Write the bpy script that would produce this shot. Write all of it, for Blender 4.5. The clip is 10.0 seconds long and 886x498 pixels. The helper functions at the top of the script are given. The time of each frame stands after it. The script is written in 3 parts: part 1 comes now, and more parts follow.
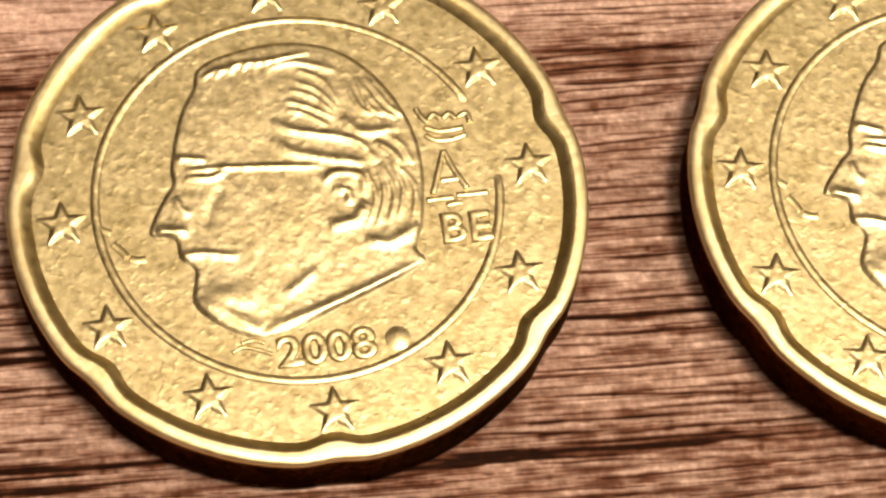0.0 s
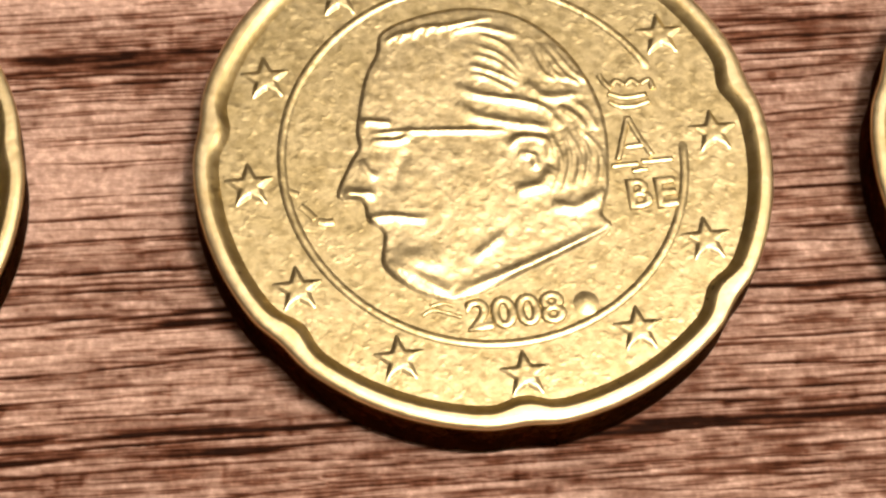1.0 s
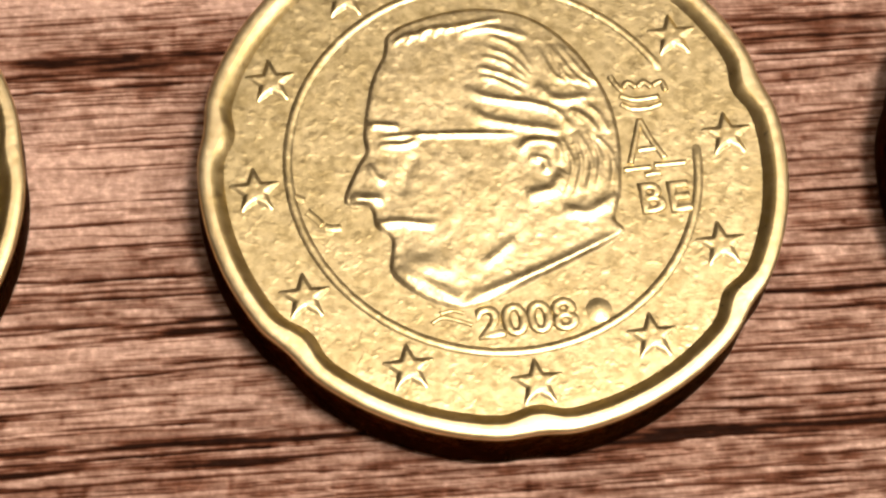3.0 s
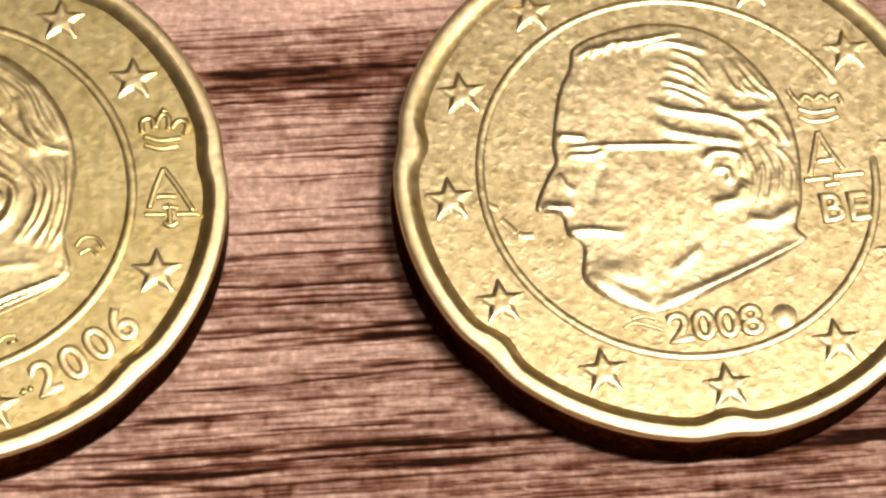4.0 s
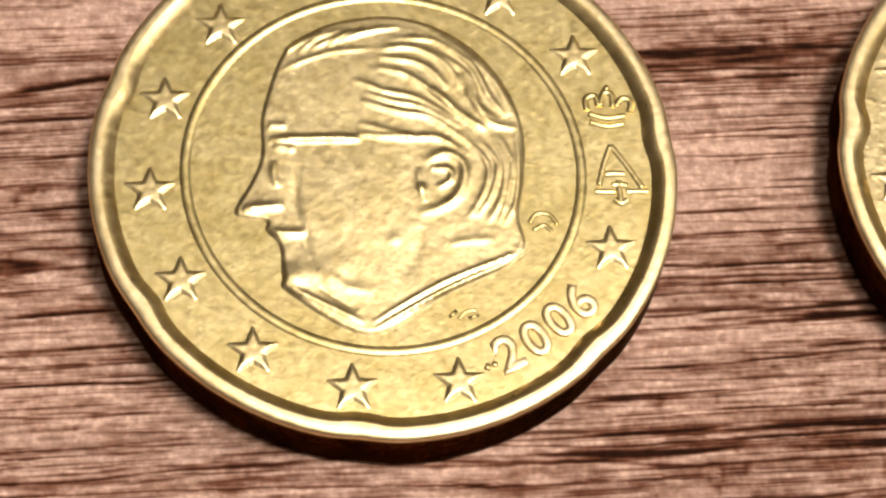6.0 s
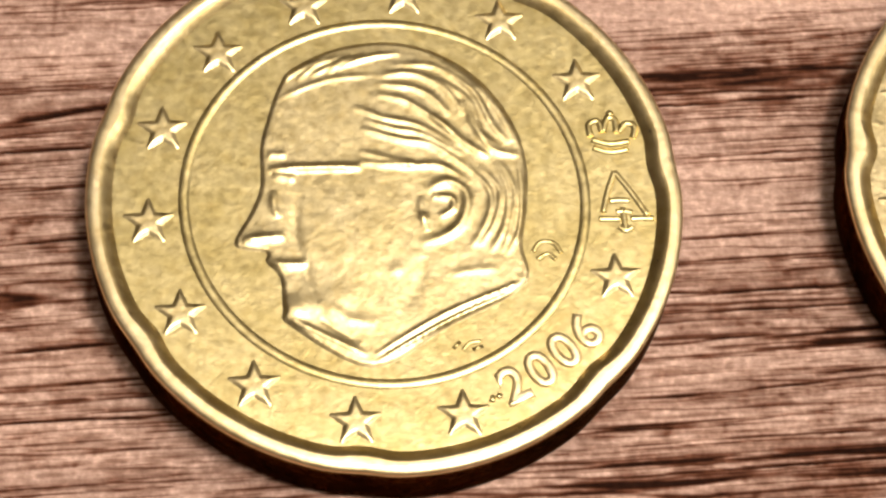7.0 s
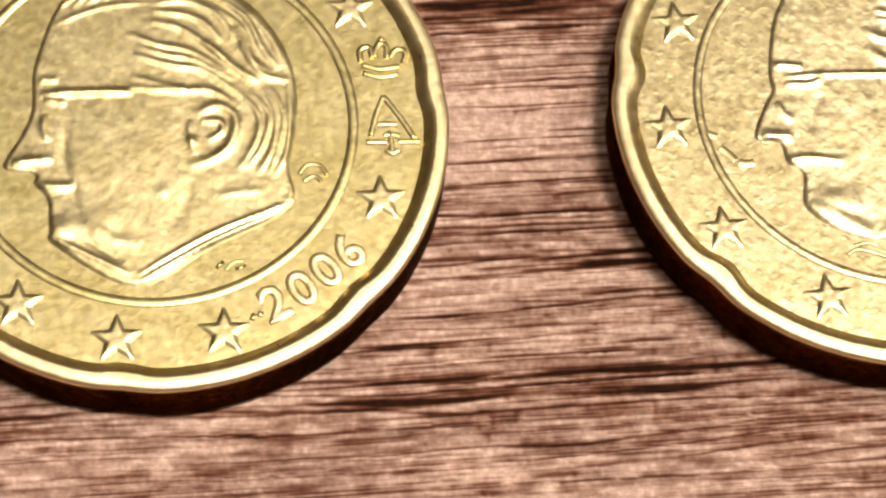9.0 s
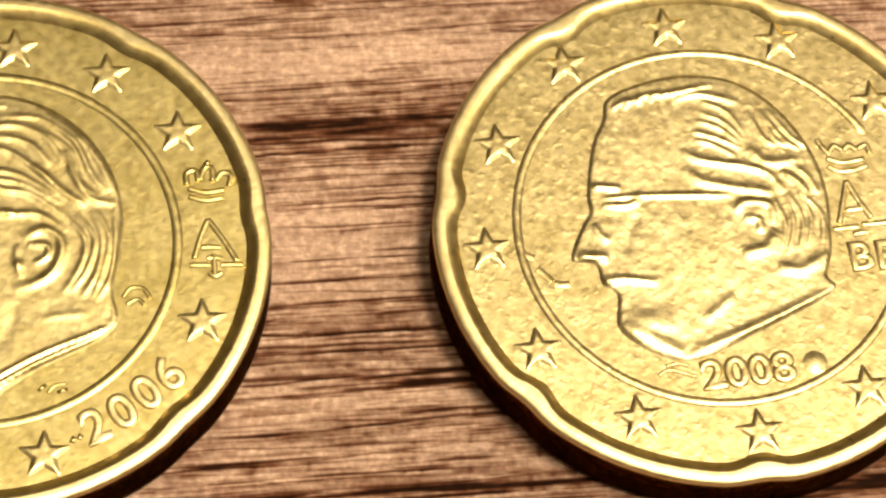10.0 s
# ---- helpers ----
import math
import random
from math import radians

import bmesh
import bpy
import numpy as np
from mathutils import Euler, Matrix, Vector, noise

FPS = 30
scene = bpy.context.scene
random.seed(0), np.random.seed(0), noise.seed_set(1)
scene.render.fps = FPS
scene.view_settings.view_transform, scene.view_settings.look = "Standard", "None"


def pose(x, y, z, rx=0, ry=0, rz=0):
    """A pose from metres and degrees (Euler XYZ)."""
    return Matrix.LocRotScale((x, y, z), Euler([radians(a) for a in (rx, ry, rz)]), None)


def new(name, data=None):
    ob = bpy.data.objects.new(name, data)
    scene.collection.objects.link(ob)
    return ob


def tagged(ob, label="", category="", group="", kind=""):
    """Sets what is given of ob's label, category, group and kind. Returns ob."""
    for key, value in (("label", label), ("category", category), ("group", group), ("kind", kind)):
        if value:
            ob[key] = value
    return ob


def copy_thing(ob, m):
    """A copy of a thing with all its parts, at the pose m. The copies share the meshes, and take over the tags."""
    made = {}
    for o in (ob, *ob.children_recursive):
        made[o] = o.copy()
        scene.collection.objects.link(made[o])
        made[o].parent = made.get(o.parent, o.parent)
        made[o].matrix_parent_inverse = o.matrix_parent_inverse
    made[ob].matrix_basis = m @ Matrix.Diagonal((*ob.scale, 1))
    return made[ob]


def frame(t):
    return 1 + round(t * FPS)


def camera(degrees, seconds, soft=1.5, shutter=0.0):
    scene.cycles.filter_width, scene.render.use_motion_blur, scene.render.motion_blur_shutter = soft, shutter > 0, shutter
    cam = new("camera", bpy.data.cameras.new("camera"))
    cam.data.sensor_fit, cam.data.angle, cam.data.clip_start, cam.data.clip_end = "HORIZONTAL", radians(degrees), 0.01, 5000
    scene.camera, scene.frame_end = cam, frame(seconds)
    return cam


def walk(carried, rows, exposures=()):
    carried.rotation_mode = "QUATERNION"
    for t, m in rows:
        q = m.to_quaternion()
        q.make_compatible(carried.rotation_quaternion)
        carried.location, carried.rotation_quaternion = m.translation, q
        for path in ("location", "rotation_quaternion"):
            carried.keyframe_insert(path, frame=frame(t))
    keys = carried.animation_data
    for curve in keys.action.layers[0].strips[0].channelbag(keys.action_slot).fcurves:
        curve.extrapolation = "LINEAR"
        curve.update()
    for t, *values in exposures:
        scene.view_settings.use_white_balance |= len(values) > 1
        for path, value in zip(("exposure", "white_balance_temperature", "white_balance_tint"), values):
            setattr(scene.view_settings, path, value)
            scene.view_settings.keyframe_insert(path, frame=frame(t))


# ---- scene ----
MM = 0.001

# ---- camera: a phone held about ten centimetres over the coins ----
cam = camera(20.0, 10.0, soft=2.6)
ROWS = [
    (0.0, 0.164, -44.107, 88.524, 25.800, -3.561, -0.052),
    (0.2, -1.632, -43.955, 87.709, 25.699, -3.677, 0.178),
    (0.5, -4.570, -44.763, 88.053, 25.749, -3.666, 0.366),
    (1.0, -6.646, -45.184, 87.576, 25.650, -3.695, 0.592),
    (1.5, -7.703, -44.989, 87.290, 25.647, -3.751, 0.653),
    (2.0, -6.984, -44.517, 86.750, 25.602, -3.738, 0.391),
    (2.2, -6.482, -44.024, 86.597, 25.541, -3.652, 0.430),
    (3.3, -8.181, -43.801, 86.049, 25.474, -3.810, 0.298),
    (3.5, -9.270, -43.627, 87.044, 25.527, -3.785, 0.085),
    (4.0, -14.727, -45.296, 88.381, 25.624, -3.920, 0.543),
    (4.5, -21.445, -46.862, 88.878, 25.898, -3.964, 1.056),
    (5.0, -25.453, -47.357, 87.454, 25.661, -3.841, 1.139),
    (5.5, -28.034, -46.723, 86.603, 25.668, -3.832, 1.273),
    (6.0, -31.086, -46.250, 86.892, 25.545, -3.778, 1.259),
    (7.3, -31.345, -44.276, 85.735, 25.413, -3.625, 0.678),
    (7.5, -30.525, -44.643, 85.319, 25.538, -3.860, 0.704),
    (8.0, -30.131, -44.573, 85.722, 25.774, -3.809, 0.791),
    (8.5, -26.007, -45.517, 85.695, 25.668, -3.598, 0.639),
    (8.7, -24.758, -45.833, 87.098, 25.651, -3.790, 0.710),
    (8.8, -24.076, -46.871, 86.948, 25.475, -3.646, 0.565),
    (9.0, -22.596, -47.625, 86.852, 25.435, -3.621, 0.599),
    (9.2, -20.643, -46.613, 88.754, 25.722, -3.718, 0.725),
    (9.3, -20.214, -45.933, 89.431, 25.828, -3.660, 0.669),
    (9.5, -21.450, -45.347, 89.461, 25.708, -3.730, 0.785),
    (9.7, -20.016, -45.029, 90.290, 25.515, -3.993, 0.839),
    (10.0, -16.117, -45.095, 90.938, 25.969, -3.704, 0.480),
]
EXPOSURES = [(0.0, -0.05, 7500, 8), (0.5, -0.05, 7000, 10), (2.2, -0.05, 6950, 10), (3.5, -0.08, 6750, 11), (4.5, 0.0, 6250, 9), (6.0, -0.04, 6450, 7), (8.7, -0.03, 6500, 7), (9.0, 0.12, 6350, 4),
             (9.2, 0.28, 7600, -4), (9.6, 0.34, 9200, -14), (10.0, -0.03, 8450, -3)]
LIFT = 0.38  # the coins' thickness beyond the first plan, in millimetres
walk(cam, [(t, pose(x * MM, y * MM, (z + LIFT) * MM, rx, ry, rz)) for t, x, y, z, rx, ry, rz in ROWS], EXPOSURES)

# ---- light: a round globe lamp under the ceiling and a weaker one further to the right ----
world = bpy.data.worlds.new("world")
scene.world = world
world.use_nodes = True
world.node_tree.nodes["Background"].inputs[0].default_value = (1.0, 0.9, 0.8, 1)
world.node_tree.nodes["Background"].inputs[1].default_value = 0.012
lamp_data = bpy.data.lights.new("ceiling_lamp", "POINT")
lamp_data.shadow_soft_size, lamp_data.energy, lamp_data.color = 0.12, 77.0, (1.0, 0.87, 0.73)
lamp = new("ceiling_lamp", lamp_data)
lamp.location = (0.30, -0.08, 1.38)
side_data = bpy.data.lights.new("side_lamp", "POINT")
side_data.shadow_soft_size, side_data.energy, side_data.color = 0.14, 18.0, (1.0, 0.90, 0.78)
side_lamp = new("side_lamp", side_data)
side_lamp.location = (1.25, 0.05, 1.33)


# ---- materials ----
def material(name):
    mat = bpy.data.materials.new(name)
    mat.use_nodes = True
    tree = mat.node_tree
    return mat, tree, tree.nodes["Principled BSDF"]


def node(tree, kind, **values):
    n = tree.nodes.new(kind)
    for key, value in values.items():
        n.inputs[key.replace("_", " ")].default_value = value
    return n


def coords(tree, scale):
    """Object coordinates, stretched per axis."""
    where = tree.nodes.new("ShaderNodeTexCoord")
    turn = node(tree, "ShaderNodeMapping", Scale=scale)
    tree.links.new(where.outputs["Object"], turn.inputs["Vector"])
    return turn.outputs["Vector"]


def ramp(tree, source, stops):
    r = tree.nodes.new("ShaderNodeValToRGB")
    while len(r.color_ramp.elements) < len(stops):
        r.color_ramp.elements.new(0.5)
    for e, (at, colour) in zip(r.color_ramp.elements, stops):
        e.position, e.color = at, (*colour, 1)
    tree.links.new(source, r.inputs["Fac"])
    return r.outputs["Color"]


def bump(tree, source, distance, strength, under=None):
    b = node(tree, "ShaderNodeBump", Strength=strength, Distance=distance)
    tree.links.new(source, b.inputs["Height"])
    if under:
        tree.links.new(under, b.inputs["Normal"])
    return b.outputs["Normal"]


def mixed(tree, a, b, factor, way="MIX"):
    m = tree.nodes.new("ShaderNodeMix")
    m.data_type, m.blend_type = "RGBA", way
    for source, slot in ((factor, 0), (a, 6), (b, 7)):
        if hasattr(source, "links"):
            tree.links.new(source, m.inputs[slot])
        else:
            m.inputs[slot].default_value = source
    return m.outputs[2]


def brass(name, light, dull, rough, relief, mottle=1.0):
    """Circulated coin alloy: soft mottling, hairline scratches, tarnish."""
    mat, tree, bsdf = material(name)
    fine = node(tree, "ShaderNodeTexNoise", Scale=5200.0, Detail=3.0, Roughness=0.6)
    wide = node(tree, "ShaderNodeTexNoise", Scale=2700.0, Detail=4.0, Roughness=0.6)
    tarn = node(tree, "ShaderNodeTexNoise", Scale=520.0, Detail=5.0, Roughness=0.65)
    scratch = node(tree, "ShaderNodeTexNoise", Scale=1.0, Detail=2.0, Roughness=0.5)
    for n in (fine, wide, tarn):
        tree.links.new(coords(tree, (1, 1, 1)), n.inputs["Vector"])
    tree.links.new(coords(tree, (2600, 3400, 900)), scratch.inputs["Vector"])
    colour = ramp(tree, tarn.outputs["Fac"], [(0.36, dull), (0.62, light)])
    grit = node(tree, "ShaderNodeTexNoise", Scale=2500.0, Detail=3.0, Roughness=0.62)
    tree.links.new(coords(tree, (1, 1, 1)), grit.inputs["Vector"])
    low, high = 1 - 0.30 * mottle, 1 + 0.22 * mottle
    speck = ramp(tree, grit.outputs["Fac"], [(0.32, (low, low * 0.96, low * 0.88)), (0.52, (0.98, 0.98, 0.98)), (0.72, (high, high, high * 1.03))])
    knock = node(tree, "ShaderNodeTexNoise", Scale=2900.0, Detail=1.0, Roughness=0.5)
    tree.links.new(coords(tree, (1, 1, 1)), knock.inputs["Vector"])
    nubs = ramp(tree, knock.outputs["Fac"], [(0.56, (0, 0, 0)), (0.70, (1, 1, 1))])
    tree.links.new(mixed(tree, colour, speck, 1.0, "MULTIPLY"), bsdf.inputs["Base Color"])
    bsdf.inputs["Metallic"].default_value = 1.0
    bsdf.inputs["Specular Tint"].default_value = (*(min(1.0, c * 1.1) for c in light), 1)
    spread = node(tree, "ShaderNodeMapRange", From_Min=0.3, From_Max=0.7, To_Min=rough - 0.05, To_Max=rough + 0.09)
    tree.links.new(wide.outputs["Fac"], spread.inputs["Value"])
    tree.links.new(spread.outputs["Result"], bsdf.inputs["Roughness"])
    n1 = bump(tree, wide.outputs["Fac"], 0.000042 * relief, 0.8)
    n2 = bump(tree, fine.outputs["Fac"], 0.00003 * relief, 0.8, n1)
    n3 = bump(tree, scratch.outputs["Fac"], 0.00001 * relief, 0.5, n2)
    n4 = bump(tree, nubs, 0.000007 * mottle, 0.8, n3)
    tree.links.new(n4, bsdf.inputs["Normal"])
    return mat


PALE_BRASS = brass("pale_brass", (0.745, 0.635, 0.388), (0.605, 0.503, 0.282), 0.34, 0.22, 1.0)
OLIVE_BRASS = brass("olive_brass", (0.715, 0.612, 0.330), (0.600, 0.500, 0.232), 0.34, 0.20, 0.45)
# the coin side's shade is put into its colour, far darker than the alloy
SHADED_EDGE_BRASS = brass("shaded_edge_brass", (0.115, 0.052, 0.016), (0.060, 0.026, 0.008), 0.42, 0.6)
WORN_BRASS = brass("worn_pale_brass", (0.82, 0.702, 0.45), (0.67, 0.56, 0.33), 0.35, 0.24, 0.9)
WORN_OLIVE = brass("worn_olive_brass", (0.785, 0.672, 0.405), (0.665, 0.555, 0.298), 0.36, 0.22, 0.4)
RIM_BRASS = brass("polished_rim_brass", (0.95, 0.82, 0.54), (0.84, 0.69, 0.40), 0.38, 0.25, 0.3)
BRIGHT_BRASS = brass("bright_brass", (0.84, 0.69, 0.38), (0.72, 0.57, 0.28), 0.32, 0.2, 0.3)


def wood():
    """Brown wood with long fibres; the grain value comes with the board's relief."""
    mat, tree, bsdf = material("brown_wood")
    grain = tree.nodes.new("ShaderNodeAttribute")
    grain.attribute_name = "grain"
    colour = ramp(tree, grain.outputs["Fac"], [(0.0, (0.565, 0.410, 0.366)), (0.30, (0.335, 0.217, 0.182)),
                                               (0.60, (0.148, 0.066, 0.044)), (0.84, (0.074, 0.026, 0.014)), (1.0, (0.018, 0.006, 0.003))])
    patch = node(tree, "ShaderNodeTexNoise", Scale=1.0, Detail=4.0, Roughness=0.6)
    tree.links.new(coords(tree, (130, 420, 200)), patch.inputs["Vector"])
    tone = ramp(tree, patch.outputs["Fac"], [(0.3, (0.80, 0.76, 0.74)), (0.7, (1.12, 1.08, 1.05))])
    pores = node(tree, "ShaderNodeTexNoise", Scale=1.0, Detail=3.0, Roughness=0.7)
    tree.links.new(coords(tree, (1900, 5200, 2000)), pores.inputs["Vector"])
    speck = ramp(tree, pores.outputs["Fac"], [(0.32, (0.76, 0.72, 0.70)), (0.66, (1.14, 1.14, 1.14))])
    nicks = node(tree, "ShaderNodeTexNoise", Scale=1.0, Detail=2.0, Roughness=0.6)
    tree.links.new(coords(tree, (3300, 2600, 2000)), nicks.inputs["Vector"])
    pale = ramp(tree, nicks.outputs["Fac"], [(0.36, (0.80, 0.77, 0.75)), (0.55, (1.0, 1.0, 1.0)), (0.72, (1.30, 1.32, 1.34))])
    toned = mixed(tree, mixed(tree, colour, pale, 1.0, "MULTIPLY"), tone, 1.0, "MULTIPLY")
    tree.links.new(mixed(tree, toned, speck, 1.0, "MULTIPLY"), bsdf.inputs["Base Color"])
    bsdf.inputs["Roughness"].default_value = 0.6
    bsdf.inputs["Specular IOR Level"].default_value = 0.04
    fibre = node(tree, "ShaderNodeTexNoise", Scale=1.0, Detail=3.0, Roughness=0.6)
    tree.links.new(coords(tree, (700, 6500, 900)), fibre.inputs["Vector"])
    tree.links.new(bump(tree, fibre.outputs["Fac"], 0.00016, 0.7), bsdf.inputs["Normal"])
    return mat


def plain(name, low, high, scale, rough):
    mat, tree, bsdf = material(name)
    n = node(tree, "ShaderNodeTexNoise", Scale=scale, Detail=5.0, Roughness=0.6)
    tree.links.new(coords(tree, (1, 1, 1)), n.inputs["Vector"])
    tree.links.new(ramp(tree, n.outputs["Fac"], [(0.3, low), (0.7, high)]), bsdf.inputs["Base Color"])
    tree.links.new(bump(tree, n.outputs["Fac"], 0.002, 0.2), bsdf.inputs["Normal"])
    bsdf.inputs["Roughness"].default_value = rough
    return mat


WOOD = wood()
PLASTER = plain("plaster", (0.065, 0.045, 0.03), (0.085, 0.06, 0.04), 9.0, 0.9)
CEILING = plain("ceiling_paint", (0.66, 0.63, 0.57), (0.72, 0.69, 0.63), 7.0, 0.9)
FLOORING = plain("dark_flooring", (0.10, 0.06, 0.04), (0.16, 0.10, 0.07), 5.0, 0.6)


# ---- building helpers ----
def thing(name, label, category, at=(0, 0, 0), turn=0.0, group=""):
    ob = tagged(new(name), label, category, group)
    ob.empty_display_size = 0.005
    ob.matrix_world = pose(at[0], at[1], at[2], 0, 0, turn)
    return ob


def from_mesh(name, mesh, mat, parent=None, label="", smooth=True):
    mesh.materials.clear()
    mesh.materials.append(mat)
    if smooth:
        mesh.polygons.foreach_set("use_smooth", [True] * len(mesh.polygons))
    ob = new(name, mesh)
    ob.parent = parent
    return tagged(ob, label)


def solid(name, verts, faces, mat, parent=None, label="", smooth=True):
    mesh = bpy.data.meshes.new(name)
    mesh.from_pydata([tuple(v) for v in verts], [], faces)
    mesh.update()
    return from_mesh(name, mesh, mat, parent, label, smooth)


def box(name, lo, hi, mat, parent=None, bevel=0.0):
    bm = bmesh.new()
    bmesh.ops.create_cube(bm, size=1.0)
    for v in bm.verts:
        v.co = [lo[i] if v.co[i] < 0 else hi[i] for i in range(3)]
    if bevel:
        bmesh.ops.bevel(bm, geom=bm.edges[:], offset=bevel, segments=2, affect="EDGES", profile=0.5)
    mesh = bpy.data.meshes.new(name)
    bm.to_mesh(mesh)
    bm.free()
    return from_mesh(name, mesh, mat, parent, "", False)


def grid_faces(rows, cols, closed=False):
    i, j = np.meshgrid(np.arange(rows - 1), np.arange(cols if closed else cols - 1), indexing="ij")
    k = (j + 1) % cols
    return np.stack([i * cols + j, i * cols + k, (i + 1) * cols + k, (i + 1) * cols + j], -1).reshape(-1, 4)


def step(a, b, x):
    s = np.clip((x - a) / (b - a), 0, 1)
    return s * s * (3 - 2 * s)


def value_noise(u, v, seed):
    """Smooth noise from 0 to 1 over arrays u, v, one lattice cell a unit."""
    table = np.random.RandomState(seed).rand(256, 256)
    i, j = np.floor(u).astype(int), np.floor(v).astype(int)
    a, b = u - i, v - j
    a, b = a * a * (3 - 2 * a), b * b * (3 - 2 * b)
    at = lambda p, q: table[p % 256, q % 256]
    return (at(i, j) * (1 - a) + at(i + 1, j) * a) * (1 - b) + (at(i, j + 1) * (1 - a) + at(i + 1, j + 1) * a) * b


# ---- coins (plans in millimetres round the coin's centre) ----
FIELD, TOP = 1.90 + LIFT, 2.20 + LIFT


def notch(angle, first):
    """1 in the middle of each of the seven indents of the edge, 0 between them."""
    away = (angle - first + 180 / 7) % (360 / 7) - 180 / 7
    return np.exp(-np.abs(away / 4.6) ** 2.2)


def lathe(name, profile, mat, parent, cap=False):
    """A closed band; profile: functions of the angle that give (radius, height)."""
    count = 420
    angle = np.arange(count) * 360 / count
    turn = np.radians(angle)
    verts = []
    for radius, height in profile:
        r = radius(angle) if callable(radius) else np.full(count, radius)
        verts.append(np.stack([r * np.cos(turn), r * np.sin(turn), np.full(count, height)], -1))
    faces = grid_faces(len(profile), count, True).tolist()
    if cap:
        faces = faces + [list(range(count))[::-1], list(range((len(profile) - 1) * count, len(profile) * count))]
    return solid(name, np.concatenate(verts) * MM, faces, mat, parent)


def coin_blank(coin, mat, first, dent, bulge, radius, shift):
    """Edge, field and rim; the rim's inner wall swells inwards at each indent."""
    outer = lambda d: (lambda a: radius - d - dent * notch(a, first))
    inner = lambda r: (lambda a: r - bulge * notch(a, first))
    rise = TOP - FIELD
    wall = [(inner(10.73 - 0.51 * k / 8), FIELD + rise * (0.98 - (k / 8) ** 1.45)) for k in range(9)]
    pieces = [lathe("edge", [(outer(0.16), 0.0), (outer(0.05), 0.06), (outer(0.0), 0.18), (outer(0.0), FIELD - 0.20), (outer(0.02), FIELD), (outer(0.6), FIELD - 0.15)], SHADED_EDGE_BRASS, coin, cap=True),
              lathe("field", [(inner(10.22), FIELD - 0.006), (inner(9.95), FIELD), (8.6, FIELD), (5.0, FIELD), (0.01, FIELD)], mat, coin),
              lathe("rim", [(outer(0.01), FIELD), (outer(0.01), TOP - 0.17), (outer(0.03), TOP - 0.115), (outer(0.08), TOP - 0.068), (outer(0.15), TOP - 0.036), (outer(0.24), TOP - 0.012),
                            (outer(0.32), TOP)] + wall[:1], RIM_BRASS, coin),
              lathe("rim_wall", wall, BRIGHT_BRASS, coin)]
    for ob in pieces:
        ob.matrix_local = pose(shift[0] * MM, shift[1] * MM, 0)


def ring(coin, mat, radius, width, height, start=0.0, end=360.0, shift=(0.0, 0.0)):
    """The thin raised circle round the middle of the coin, full or broken."""
    count = 240
    turn = np.radians(np.linspace(start, end, count))
    across = np.linspace(-1, 1, 9)
    r = radius + across[:, None] * width / 2 + 0 * turn
    z = FIELD - 0.01 + height * (1 - across[:, None] ** 2) ** 0.8 * np.clip(np.minimum(turn - turn[0], turn[-1] - turn) * 12 + (end - start >= 360), 0, 1)
    verts = np.stack([shift[0] + r * np.cos(turn), shift[1] + r * np.sin(turn), z + 0 * r], -1).reshape(-1, 3)
    solid("ring", verts * MM, grid_faces(9, count).tolist(), mat, coin)


def star_mesh(size, height):
    """A flat-topped five-pointed star with soft sloping sides."""
    reach = np.arange(-1.30, 1.31, 0.05) * size
    x, y = np.meshgrid(reach, reach, indexing="ij")
    turn = np.radians(90 + 36 * np.arange(10))
    far = np.where(np.arange(10) % 2 == 0, size, size * 0.44)
    line = np.stack([far * np.cos(turn), far * np.sin(turn)], -1)
    d = distance(x, y, np.vstack([line, line[:1]])) * np.where(inside(x, y, line), 1, -1)
    z = -0.02 + (height + 0.02) * step(-0.15, 0.13, d)
    faces = grid_faces(len(reach), len(reach))
    faces = faces[(d > -0.17).ravel()[faces].all(1)]
    used = np.unique(faces)
    index = np.full(x.size, -1)
    index[used] = np.arange(len(used))
    mesh = bpy.data.meshes.new("star")
    mesh.from_pydata((np.stack([x, y, z], -1).reshape(-1, 3)[used] * MM).tolist(), [], index[faces].tolist())
    return mesh


def stars(coin, mat, angles, radius, tilt):
    mesh = star_mesh(0.93, 0.085)
    for a in angles:
        ob = from_mesh("star", mesh, mat, coin)
        ob.matrix_local = pose(radius * math.cos(radians(a)) * MM, radius * math.sin(radians(a)) * MM, FIELD * MM, 0, 0, tilt)


def spline(points, each=8, closed=True):
    """A smooth line through a few plan points."""
    p = np.array(points, float)
    n = len(p)
    out = []
    for i in range(n if closed else n - 1):
        if closed:
            a, b, c, d = p[(i - 1) % n], p[i], p[(i + 1) % n], p[(i + 2) % n]
        else:
            a, b, c, d = p[max(i - 1, 0)], p[i], p[i + 1], p[min(i + 2, n - 1)]
        for s in np.arange(each) / each:
            out.append(0.5 * (2 * b + (c - a) * s + (2 * a - 5 * b + 4 * c - d) * s * s + (3 * b - a - 3 * c + d) * s ** 3))
    if not closed:
        out.append(p[-1])
    return np.array(out)


def distance(x, y, line):
    """The distance of every grid point from a polyline."""
    best = np.full(x.shape, 1e9)
    for (ax, ay), (bx, by) in zip(line[:-1], line[1:]):
        dx, dy = bx - ax, by - ay
        s = np.clip(((x - ax) * dx + (y - ay) * dy) / (dx * dx + dy * dy + 1e-12), 0, 1)
        best = np.minimum(best, (x - ax - s * dx) ** 2 + (y - ay - s * dy) ** 2)
    return np.sqrt(best)


def inside(x, y, line):
    odd = np.zeros(x.shape, bool)
    for (ax, ay), (bx, by) in zip(line, np.roll(line, -1, 0)):
        if ay != by:
            odd ^= ((ay > y) != (by > y)) & (x < (bx - ax) * (y - ay) / (by - ay) + ax)
    return odd


